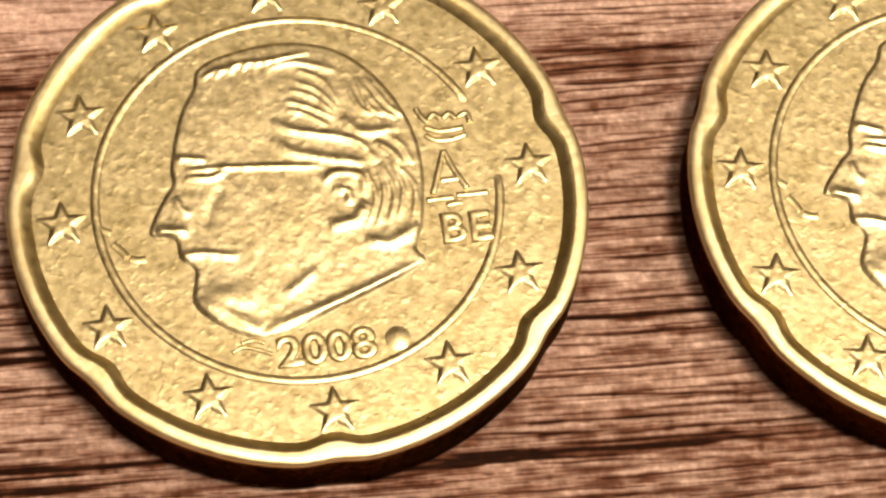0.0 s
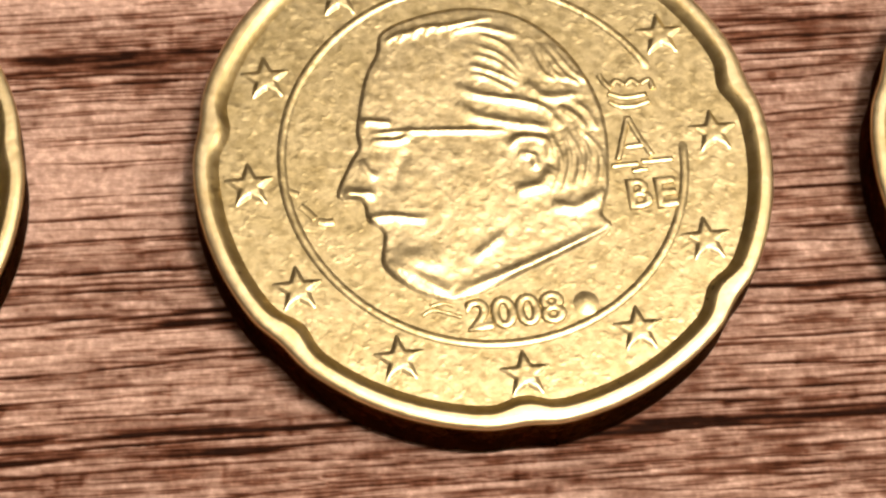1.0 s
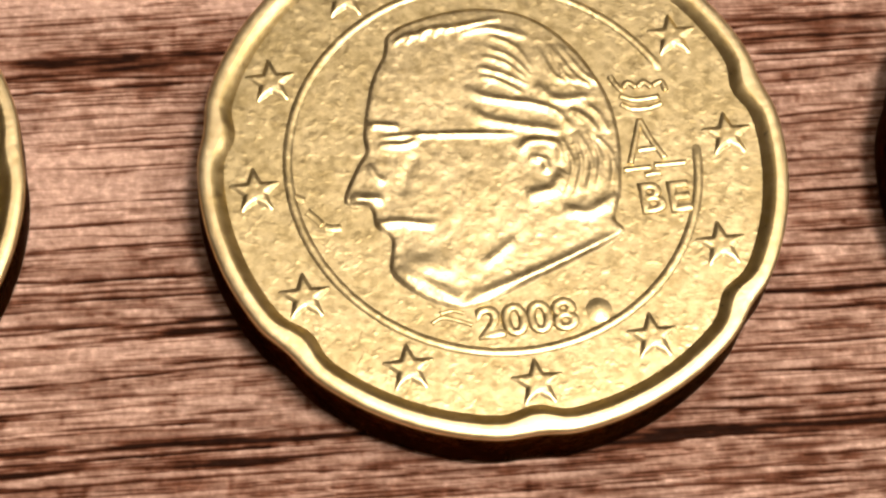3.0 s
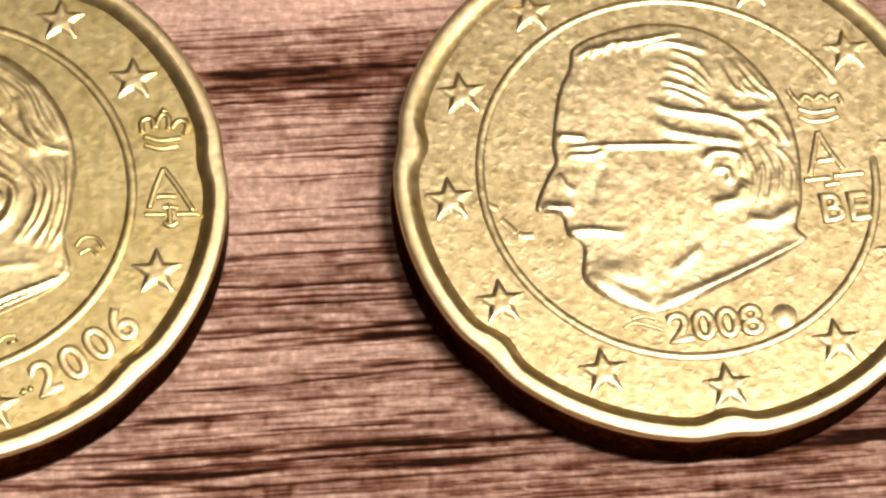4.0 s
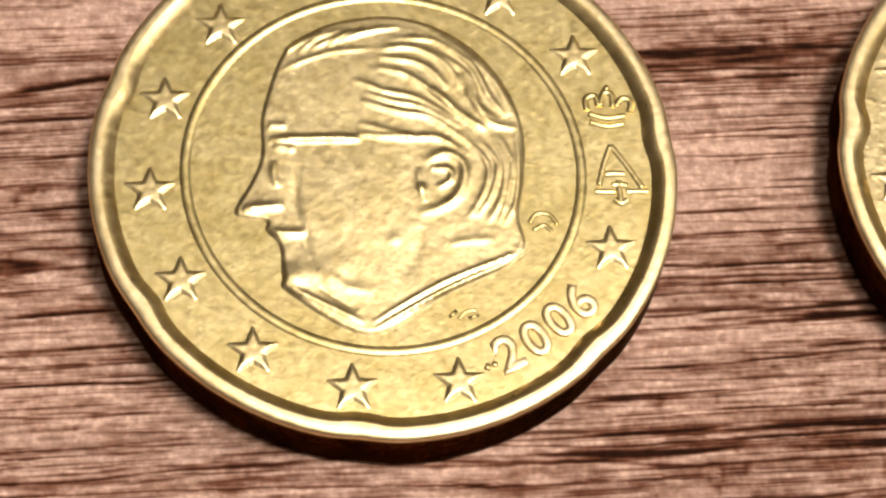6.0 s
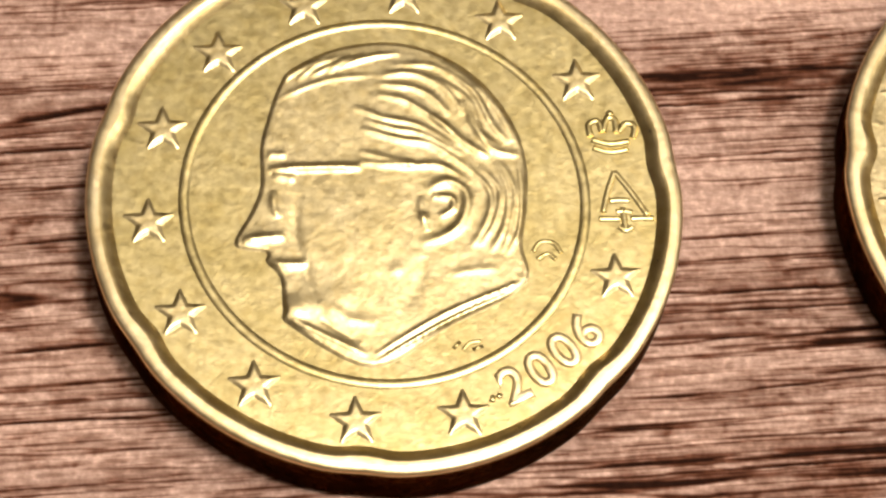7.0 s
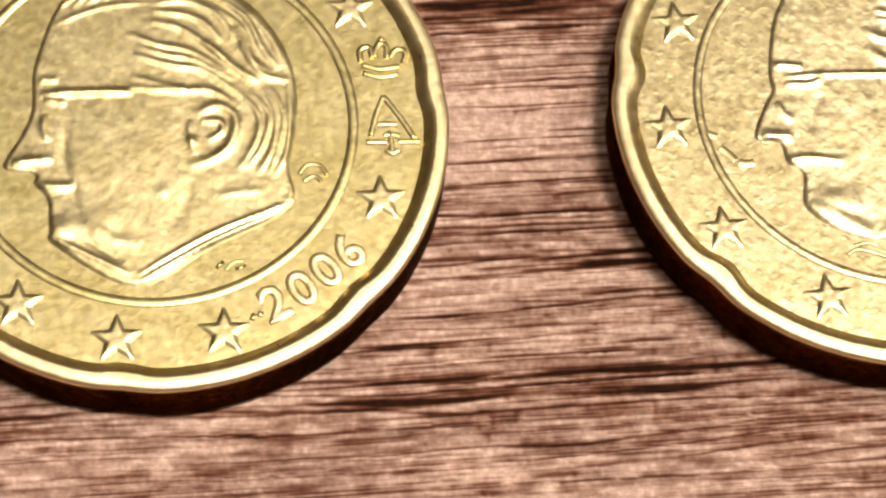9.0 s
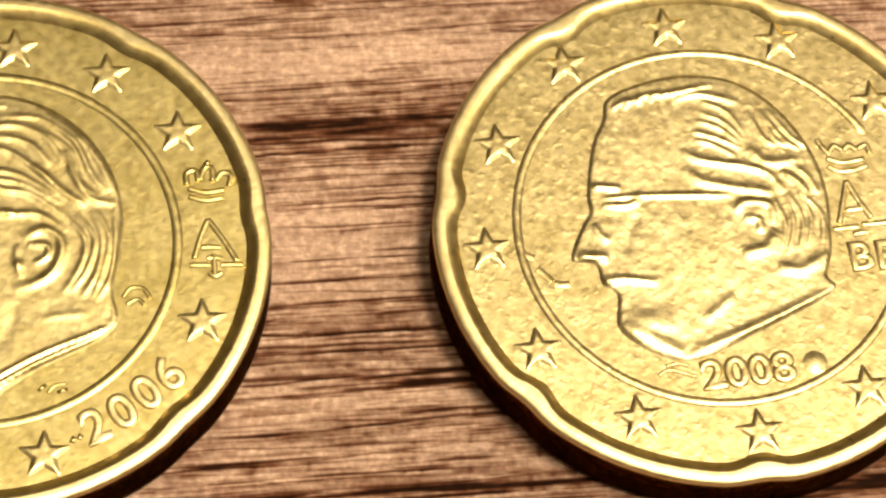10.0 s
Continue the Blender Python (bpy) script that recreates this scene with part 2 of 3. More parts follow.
def between(first, last, count):
    """Strokes spread from one few-point stroke to another, each a little astray."""
    a, b = np.array(first, float), np.array(last, float)
    pick = np.random.RandomState(int(abs(a.sum() * 100)) + count)
    return [a + (b - a) * i / (count - 1) + pick.uniform(-0.06, 0.06, a.shape) * ([[4.5, 1.2]] + [[1.0, 1.0]] * (len(a) - 2) + [[2.0, 2.0]]) for i in range(count)]


def stroke_height(x, y, points, width, height):
    """A rounded stroke that thins out towards both of its ends."""
    line = spline(points, 6, False)
    lo, hi = line.min(0) - 3 * width, line.max(0) + 3 * width
    near = (x > lo[0]) & (x < hi[0]) & (y > lo[1]) & (y < hi[1])
    out = np.zeros(x.shape)
    u, w = x[near], y[near]
    best, high = np.full(u.shape, 1e9), np.zeros(u.shape)
    n = len(line) - 1
    for k, ((ax, ay), (bx, by)) in enumerate(zip(line[:-1], line[1:])):
        dx, dy = bx - ax, by - ay
        s = np.clip(((u - ax) * dx + (w - ay) * dy) / (dx * dx + dy * dy + 1e-12), 0, 1)
        d = (u - ax - s * dx) ** 2 + (w - ay - s * dy) ** 2
        closer = d < best
        best = np.where(closer, d, best)
        high = np.where(closer, np.clip(4.0 * np.minimum(k + s, n - k - s) / n, 0, 1) ** 0.8, high)
    out[near] = height * high * np.exp(-best / width ** 2)
    return out


def relief(coin, mat, outline, strokes, domes, wear, label):
    """A low struck relief: a swelling outline with raised strokes on it."""
    xs, ys = np.arange(-6.2, 6.0, 0.05), np.arange(-7.4, 7.3, 0.05)
    x, y = np.meshgrid(xs, ys, indexing="ij")
    line = spline(outline, 6)
    d = distance(x, y, np.vstack([line, line[:1]])) * np.where(inside(x, y, line), 1, -1)
    z = -0.025 + 0.105 * step(-0.12, 0.15, d) + 0.035 * (1 - np.exp(-np.clip(d, 0, None) / 1.2))
    mask = step(0.0, 0.2, d)
    for points, width, height in strokes:
        z += mask * 0.84 * stroke_height(x, y, points, width, height)
    for cx, cy, rx, ry, height in domes:
        z += mask * height * np.exp(-((x - cx) / rx) ** 2 - ((y - cy) / ry) ** 2)
    z += mask * wear * (value_noise(x * 3.0, y * 3.0, 5) + 0.6 * value_noise(x * 6.1, y * 6.1, 6) - 0.8)
    keep = d > -0.16
    faces = grid_faces(len(xs), len(ys))
    faces = faces[keep.ravel()[faces].all(1)]
    used = np.unique(faces)
    index = np.full(x.size, -1)
    index[used] = np.arange(len(used))
    verts = np.stack([x, y, z + FIELD], -1).reshape(-1, 3)[used] * MM
    return solid("raised_relief", verts, index[faces].tolist(), mat, coin, label)


def stroke_part(coin, mat, name, lines, width, height):
    """Raised line work: the first line is the mark, the others are strokes under it."""
    mark = None
    across = np.array([-1.3, -0.85, -0.35, 0.35, 0.85, 1.3])
    lift = np.array([-0.02, 0.35 * height, 0.68 * height, 0.68 * height, 0.35 * height, -0.02])
    for points in lines:
        line = spline(points, 6, False) if len(points) > 2 else np.array(points, float)
        way = np.gradient(line, axis=0)
        way /= np.linalg.norm(way, axis=1)[:, None] + 1e-9
        side = np.stack([-way[:, 1], way[:, 0]], -1)
        flat = line[:, None, :] + side[:, None, :] * (across * width / 2)[None, :, None]
        verts = np.concatenate([flat, np.broadcast_to((FIELD + lift)[None, :, None], (len(line), 6, 1))], -1).reshape(-1, 3)
        faces = grid_faces(len(line), 6)[:, ::-1].tolist() + [list(range(6)), [len(verts) - 6 + i for i in range(6)][::-1]]
        piece = solid(name if mark is None else "stroke", verts * MM, faces, mat, mark or coin)
        mark = mark or piece
    return mark


def letter(coin, mat, text, x, y, turn, size, stretch=1.0, name="letter"):
    """One raised character of the struck writing."""
    curve = bpy.data.curves.new(name, "FONT")
    curve.body, curve.size, curve.align_x, curve.align_y = text, size * MM, "CENTER", "CENTER"
    curve.offset = -0.05 * MM
    curve.extrude, curve.bevel_depth, curve.bevel_resolution, curve.resolution_u = 0.0, 0.15 * MM, 3, 4
    helper = bpy.data.objects.new(name, curve)
    scene.collection.objects.link(helper)
    mesh = bpy.data.meshes.new_from_object(helper.evaluated_get(bpy.context.evaluated_depsgraph_get()))
    bpy.data.objects.remove(helper)
    bpy.data.curves.remove(curve)
    ob = from_mesh(name, mesh, mat, coin, "", False)
    ob.matrix_local = pose(x * MM, y * MM, FIELD * MM, 0, 0, turn) @ Matrix.Diagonal((stretch, 1, 0.65, 1))


def button(coin, mat, name, x, y, radius, height):
    verts, faces = [(x, y, FIELD + height)], []
    for r, z in ((0.35, 0.86), (0.72, 0.48), (1.05, -0.1)):
        for k in range(24):
            a = 2 * math.pi * k / 24
            verts.append((x + radius * r * math.cos(a), y + radius * r * math.sin(a), FIELD + z * height))
    for k in range(24):
        faces.append((0, 1 + k, 1 + (k + 1) % 24))
        for ringed in (0, 1):
            a, b = 1 + 24 * ringed + k, 1 + 24 * ringed + (k + 1) % 24
            faces.append((a, a + 24, b + 24, b))
    return solid(name, np.array(verts) * MM, faces, mat, coin)


GROUP = "coins in a row on the wood"


def coin_2008():
    coin = thing("coin", "worn pale brass coin dated 2008, lying flat on wood", "coin", group=GROUP)
    mat = PALE_BRASS
    coin_blank(coin, mat, 175.6, 0.15, 0.36, 11.22, (0.03, -0.05))
    ring(coin, mat, 7.80, 0.40, 0.075, 33, 369)
    stars(coin, mat, [10 + 30 * k for k in range(12)], 9.1, 8)
    outline = [(-4.1, 5.4), (-3.0, 6.1), (-1.2, 6.66), (0.6, 6.65), (1.95, 6.1), (3.1, 5.1), (4.0, 3.8), (4.55, 2.5),
               (4.8, 1.0), (4.8, -1.0), (4.55, -2.15), (4.72, -2.9), (1.7, -4.75), (-1.15, -6.1), (-3.65, -5.0), (-3.8, -3.4),
               (-4.4, -2.9), (-4.65, -2.1), (-5.6, -1.9), (-5.2, -0.5), (-4.85, 0.25), (-4.95, 1.0), (-4.8, 2.66), (-4.6, 3.6), (-4.25, 4.5)]
    # parted hair: short curls over the brow, long strands swept back, a lock behind the ear
    strokes = [(s, 0.12, 0.05) for s in between([(-3.9, 4.9), (-3.5, 5.3), (-3.0, 5.5)], [(-1.3, 5.7), (-0.7, 6.0), (0.2, 6.25)], 7)]
    strokes += [(s, 0.11, 0.05) for s in between([(-0.7, 3.6), (0.2, 3.45), (1.2, 2.95)], [(-0.3, 5.45), (0.8, 4.95), (1.5, 4.0)], 5)]
    strokes += [(s, 0.11, 0.05) for s in between([(1.5, 5.2), (2.2, 3.9), (2.9, 3.4)], [(2.7, 5.2), (3.5, 3.95), (4.25, 3.4)], 4)]
    strokes += [([(-1.5, 5.4), (-0.3, 5.8), (1.35, 5.45)], 0.15, 0.06), ([(-1.1, 3.2), (-0.4, 2.75), (1.6, 2.5), (2.4, 2.2), (3.0, 1.4)], 0.17, 0.08),
                ([(1.6, 3.4), (2.4, 2.75), (3.9, 3.05)], 0.22, 0.08), ([(-1.1, 2.35), (-0.2, 1.75), (1.6, 1.5), (2.7, 1.4)], 0.20, 0.08),
                ([(2.9, 2.4), (3.6, 1.9), (4.0, 1.3)], 0.18, 0.09), ([(3.4, 2.7), (4.0, 2.2), (4.4, 1.4)], 0.14, 0.06)]
    strokes += [(s, 0.11, 0.05) for s in between([(2.5, 1.2), (2.95, -0.1), (2.7, -1.4)], [(3.6, 1.6), (4.45, 0.5), (4.35, -1.2)], 5)]
    strokes += [([(0.9, 0.4), (1.4, 0.9), (2.4, 0.8), (2.55, -0.1)], 0.18, 0.09), ([(1.2, -1.4), (2.2, -1.1), (2.7, -0.3)], 0.24, 0.10),
                ([(1.3, 0.2), (1.9, 0.1), (2.0, -0.5)], 0.16, 0.08), ([(2.6, -1.85), (3.6, -2.0), (4.7, -1.2)], 0.24, 0.09),
                ([(-4.8, 1.32), (-4.3, 1.35), (-3.6, 1.3)], 0.14, 0.09), ([(-4.5, 0.8), (-2.8, 1.0), (-0.8, 1.12), (0.9, 1.2)], 0.12, 0.075),
                ([(-4.4, 0.55), (-3.4, 0.55), (-2.8, 0.9)], 0.14, 0.08), ([(-4.75, -0.3), (-4.5, -0.8), (-4.1, -1.1)], 0.16, 0.07)]
    strokes += [([(-5.4, -1.8), (-4.8, -1.8), (-4.1, -1.75)], 0.20, 0.10), ([(-4.5, -2.85), (-3.5, -2.7), (-2.2, -2.8)], 0.16, 0.09),
                ([(-3.7, -4.75), (-2.6, -5.15), (-1.2, -5.85)], 0.26, 0.08), ([(-0.5, -4.4), (0.2, -3.8), (0.8, -3.2)], 0.20, 0.05),
                ([(4.7, -2.85), (1.7, -4.5), (-1.1, -5.85)], 0.20, 0.08), ([(-2.9, 0.2), (-3.3, -0.6), (-3.4, -1.6)], 0.22, -0.04)]
    domes = [(-2.5, -4.5, 0.9, 0.5, 0.08), (-0.6, -1.0, 2.4, 2.0, 0.03), (0.3, 4.0, 2.5, 2.0, 0.02), (-3.0, 3.2, 1.2, 1.6, 0.02), (1.7, 0.5, 0.5, 0.3, 0.06)]
    relief(coin, WORN_BRASS, outline, strokes, domes, 0.012, "plain raised head-shaped relief")
    # crown, cipher and land letters
    stroke_part(coin, mat, "crown", [[(4.9, 2.75), (5.3, 2.55), (5.9, 2.6), (6.5, 2.85)], [(4.85, 3.1), (5.5, 2.95), (6.4, 3.15)], [(4.5, 3.95), (4.7, 3.6), (5.0, 3.3)],
                                     [(5.0, 3.45), (5.2, 3.7), (5.5, 3.5)], [(5.55, 3.5), (5.8, 3.75), (6.1, 3.55)], [(6.15, 3.6), (6.5, 3.8), (6.65, 3.4)]], 0.24, 0.085)
    stroke_part(coin, mat, "cipher", [[(5.2, 0.15), (5.4, 1.1), (5.6, 2.1)], [(5.6, 2.1), (6.0, 1.3), (6.55, 0.45)], [(4.95, -0.12), (5.5, -0.02), (6.0, 0.05)],
                                      [(6.1, 0.15), (6.7, 0.22), (7.35, 0.32)], [(5.75, -0.3), (6.1, -0.2), (6.35, -0.18)], [(5.5, 0.75), (5.8, 0.82), (6.2, 0.88)]], 0.24, 0.08)
    letter(coin, mat, "B", 5.98, -1.33, 9, 1.7)
    letter(coin, mat, "E", 7.02, -1.22, 9, 1.7)
    for i, digit in enumerate("2008"):
        letter(coin, mat, digit, -0.15 + 0.92 * i, -6.68 + 0.14 * i, 9, 1.7, 1.1, "digit")
    stroke_part(coin, mat, "engraver_mark", [[(-2.3, -6.75), (-1.9, -6.5), (-1.3, -6.6), (-0.8, -6.75)], [(-2.0, -6.35), (-1.5, -6.2), (-1.1, -6.3)]], 0.16, 0.08)
    button(coin, mat, "mint_mark", 3.88, -5.95, 0.50, 0.085)
    stroke_part(coin, mat, "side_mark", [[(-7.7, -1.65), (-7.4, -1.78), (-7.1, -1.9)], [(-7.0, -2.35), (-6.7, -2.6), (-6.4, -2.9)], [(-6.3, -2.95), (-6.0, -3.0), (-5.7, -2.95)]], 0.30, 0.05)
    return coin


def coin_2006():
    coin = thing("coin", "olive-tinged brass coin dated 2006, lying flat on wood", "coin", group=GROUP)
    mat = OLIVE_BRASS
    coin_blank(coin, mat, 164.2, 0.08, 0.18, 11.22, (-0.10, 0.16))
    ring(coin, mat, 7.55, 0.44, 0.075, shift=(-0.12, 0.1))
    stars(coin, WORN_OLIVE, [37.4 + 25.15 * k for k in range(11)] + [341.8], 9.0, 4)
    outline = [(-4.2, 4.9), (-3.95, 5.35), (-2.8, 6.15), (-1.5, 6.62), (0.0, 6.8), (1.5, 6.5), (2.9, 5.72), (4.0, 4.6),
               (4.8, 3.2), (5.18, 1.7), (5.2, 0.1), (5.02, -1.6), (5.1, -3.3), (2.3, -5.1), (-0.42, -6.8), (-3.45, -5.3),
               (-3.75, -4.6), (-3.9, -3.4), (-4.45, -2.75), (-4.5, -2.35), (-5.65, -2.1), (-5.1, -0.7), (-4.8, 0.4), (-4.88, 2.0), (-4.68, 3.2), (-4.45, 4.2)]
    # combed hair: the lifted front, long strands swept back and round the ear
    strokes = [(s, 0.11, 0.04) for s in between([(-4.1, 4.75), (-3.4, 5.45), (-2.5, 6.0)], [(-1.7, 5.7), (-0.7, 6.1), (0.3, 6.45)], 6)]
    strokes += [([(-4.4, 4.05), (-3.2, 4.7), (-2.1, 5.1), (-0.5, 5.3)], 0.12, 0.035), ([(-0.7, 5.2), (0.7, 5.45), (2.0, 4.85), (2.8, 3.7)], 0.16, 0.065)]
    strokes += [(s, 0.14, 0.065) for s in between([(-0.5, 4.45), (0.5, 4.25), (1.4, 3.65), (2.4, 2.95)], [(-0.5, 4.9), (0.7, 4.8), (1.6, 4.4), (2.2, 3.6)], 2)]
    strokes += [(s, 0.14, 0.07) for s in between([(-1.2, 3.0), (0.3, 2.55), (1.6, 2.3), (3.2, 1.2)], [(-1.4, 3.85), (-0.3, 3.5), (1.0, 3.2), (2.6, 2.4)], 3)]
    strokes += [(s, 0.14, 0.06) for s in between([(1.9, 5.4), (3.0, 4.3), (3.5, 3.0), (4.2, 2.3)], [(1.3, 6.15), (3.0, 5.2), (4.1, 3.9), (4.75, 2.6)], 3)]
    strokes += [([(-0.2, 5.75), (1.6, 5.8), (3.1, 4.85), (3.8, 3.4)], 0.13, 0.05), ([(2.8, 4.4), (3.2, 3.2), (3.9, 2.3), (4.95, 2.1)], 0.14, 0.07),
                ([(1.5, 3.7), (2.8, 2.55), (3.8, 1.95)], 0.17, 0.08), ([(-1.3, 1.5), (0.6, 1.45), (1.9, 1.5), (3.1, 0.8)], 0.15, 0.07), ([(-1.2, 2.0), (0.4, 1.6), (1.0, 1.5)], 0.14, 0.05)]
    strokes += [(s, 0.12, 0.06) for s in between([(3.25, 1.5), (3.85, 0.5), (3.75, -0.7), (3.2, -1.8)], [(4.75, 2.0), (5.0, 0.6), (4.9, -1.0), (4.5, -2.2)], 5)]
    strokes += [([(1.4, 0.35), (2.1, 0.85), (2.85, 0.5), (2.9, -0.4), (2.4, -1.25), (1.2, -1.8)], 0.19, 0.11), ([(1.6, 0.2), (2.35, 0.15), (2.4, -0.3), (1.9, -0.65)], 0.13, 0.08),
                ([(1.2, 0.2), (1.25, -0.6), (1.5, -1.3)], 0.13, 0.05), ([(-4.6, 1.05), (-2.8, 1.2), (-1.0, 1.3)], 0.15, 0.12), ([(-4.65, 1.65), (-4.3, 1.7), (-3.9, 1.7)], 0.14, 0.05),
                ([(-4.4, 0.8), (-3.9, 0.75), (-3.5, 0.7)], 0.18, 0.06), ([(-4.3, 0.2), (-4.3, -0.4), (-4.1, -1.0)], 0.15, 0.07), ([(-5.4, -1.95), (-4.6, -1.8), (-3.8, -1.7)], 0.17, 0.09)]
    strokes += [([(-4.3, -2.8), (-3.6, -2.85), (-2.9, -2.75)], 0.17, 0.09), ([(-3.5, 0.1), (-3.45, -1.2), (-3.3, -2.3), (-2.9, -3.4), (-2.6, -4.4)], 0.22, -0.05),
                ([(-2.5, -4.3), (-1.4, -4.95), (-0.3, -5.05)], 0.24, 0.05), ([(5.0, -3.2), (2.2, -4.6), (-0.4, -6.4)], 0.10, 0.07),
                ([(5.0, -3.5), (2.2, -4.95), (-0.3, -6.65)], 0.10, 0.07), ([(-3.5, -5.05), (-2.1, -5.7), (-0.6, -6.4)], 0.13, 0.07), ([(-2.4, -5.0), (-1.6, -5.5), (-0.9, -5.9)], 0.12, -0.04),
                ([(2.4, -3.0), (3.2, -2.8), (4.2, -2.7)], 0.16, 0.03), ([(1.3, -2.3), (1.3, -3.3), (0.7, -4.4)], 0.3, -0.025), ([(5.1, -1.6), (5.0, -2.4), (5.0, -3.0)], 0.15, -0.03)]
    domes = [(0.2 + 0.28 * k, -6.28 + 0.186 * k, 0.08, 0.08, 0.03) for k in range(17)]
    domes += [(-3.35, -4.65, 0.5, 0.5, 0.09), (-1.4, -1.4, 2.2, 2.6, 0.05), (0.8, 4.0, 2.6, 1.8, 0.03), (-1.9, -4.2, 0.9, 0.6, 0.04), (0.4, -2.9, 0.3, 0.25, 0.03), (1.35, -0.7, 0.2, 0.2, 0.05)]
    relief(coin, WORN_OLIVE, outline, strokes, domes, 0.008, "plain raised head-shaped relief")
    stroke_part(coin, mat, "crown", [[(7.75, 2.6), (8.4, 2.45), (9.1, 2.6)], [(7.7, 2.95), (8.4, 2.8), (9.15, 2.95)], [(7.65, 3.1), (7.6, 3.6), (7.95, 3.75), (8.1, 3.3)],
                                     [(8.15, 3.3), (8.3, 3.9), (8.6, 3.85), (8.65, 3.3)], [(8.75, 3.3), (9.0, 3.7), (9.35, 3.6), (9.3, 3.1)], [(8.35, 4.0), (8.45, 4.2)]], 0.24, 0.10)
    stroke_part(coin, mat, "cipher", [[(8.1, -0.15), (8.3, 0.8), (8.55, 1.6)], [(8.55, 1.6), (9.15, 0.8), (9.8, -0.2)], [(7.95, -0.42), (8.35, -0.4), (8.75, -0.38)], [(9.15, -0.35), (9.55, -0.32), (10.0, -0.3)],
                                      [(8.35, 0.35), (8.7, 0.4), (9.1, 0.4)], [(8.95, -0.85), (8.9, -0.4), (8.85, 0.1)], [(8.6, -0.1), (8.9, -0.05), (9.2, -0.1)], [(8.7, -0.7), (8.95, -0.85), (9.2, -0.7)]], 0.22, 0.09)
    for digit, (x, y, turn) in zip("2006", ((4.75, -7.35, 27), (5.75, -6.7, 34), (6.62, -5.9, 39), (7.42, -5.1, 45))):
        letter(coin, RIM_BRASS, digit, x, y, turn, 1.95, 1.0, "digit")
    stroke_part(coin, mat, "side_mark", [[(5.45, -1.9), (5.7, -1.5), (6.2, -1.5), (6.5, -1.9)], [(5.6, -2.2), (6.0, -1.95), (6.3, -2.2)]], 0.17, 0.07)
    stroke_part(coin, mat, "engraver_mark", [[(2.5, -5.95), (2.75, -5.65)], [(2.85, -6.0), (3.1, -5.7), (3.5, -5.6)], [(3.2, -5.95), (3.6, -5.8)]], 0.14, 0.05)
    stroke_part(coin, mat, "date_mark", [[(3.9, -8.0), (4.0, -7.75)], [(4.15, -7.85), (4.25, -7.65)]], 0.2, 0.06)
    return coin


COIN_Z = 0.06
first_coin = coin_2008()
first_coin.matrix_world = pose(0, 0, COIN_Z * MM)
older_coin = coin_2006()
older_coin.matrix_world = pose(-28.57 * MM, -2.30 * MM, COIN_Z * MM)
third_coin = copy_thing(first_coin, pose(26.4 * MM, 1.5 * MM, COIN_Z * MM, 0, 0, -10.7))
tagged(third_coin, "bright pale brass coin dated 2008, lying flat on wood")

# ---- the wooden table ----
SLOPE = 0.105
# dark seams of the grain: from x, y to x, y, half-width, depth of tone
SEAMS_MIDDLE = [(-19.7, 7.27, -10.1, 8.37, 0.09, 0.5), (-19.4, 6.37, -10.4, 7.49, 0.09, 0.4), (-18.7, 4.81, -10.1, 5.72, 0.40, 0.5), (-17.7, 4.12, -10.4, 4.72, 0.09, 0.7),
                (-17.7, 3.65, -12.2, 4.22, 0.26, 0.4), (-17.2, 2.32, -15.0, 2.60, 0.07, 0.5), (-17.2, 0.98, -10.8, 1.68, 0.07, 0.6), (-17.2, 0.26, -11.7, 0.68, 0.07, 0.5),
                (-17.0, -1.30, -14.4, -1.07, 0.09, 0.8), (-13.1, -0.85, -10.8, -0.58, 0.07, 0.7), (-17.5, -2.20, -13.1, -1.75, 0.07, 0.5), (-16.6, -3.15, -10.8, -2.49, 0.07, 0.6),
                (-17.7, -4.80, -10.8, -3.93, 0.09, 0.8), (-15.7, -5.27, -9.5, -4.58, 0.11, 0.9)]
SEAMS_NEAR = [(-18.3, -6.77, -14.8, -6.31, 0.09, 0.8), (-13.7, -6.21, -9.2, -5.57, 0.13, 1.0), (-14.3, -6.87, -9.9, -6.18, 0.20, 1.0), (-17.8, -7.29, -14.7, -6.96, 0.09, 0.7),
              (-19.0, -8.94, -16.4, -8.63, 0.11, 0.7), (-15.1, -8.52, -10.8, -7.80, 0.09, 0.7), (-11.2, -7.54, -8.3, -7.21, 0.11, 0.9), (-12.5, -9.23, -10.6, -8.98, 0.07, 0.6),
              (-19.8, -10.19, -14.9, -9.55, 0.09, 0.7), (-15.7, -10.43, -10.5, -9.92, 0.07, 0.6), (-15.3, -11.28, -9.0, -10.46, 0.13, 1.0), (-20.6, -11.79, -15.5, -11.16, 0.17, 1.0),
              (-15.3, -11.61, -8.4, -10.80, 0.11, 0.9), (-21.4, -12.60, -15.9, -12.05, 0.30, 1.0), (-15.9, -12.05, -7.7, -11.33, 0.20, 0.8), (-19.7, -13.12, -16.7, -12.83, 0.09, 0.6)]
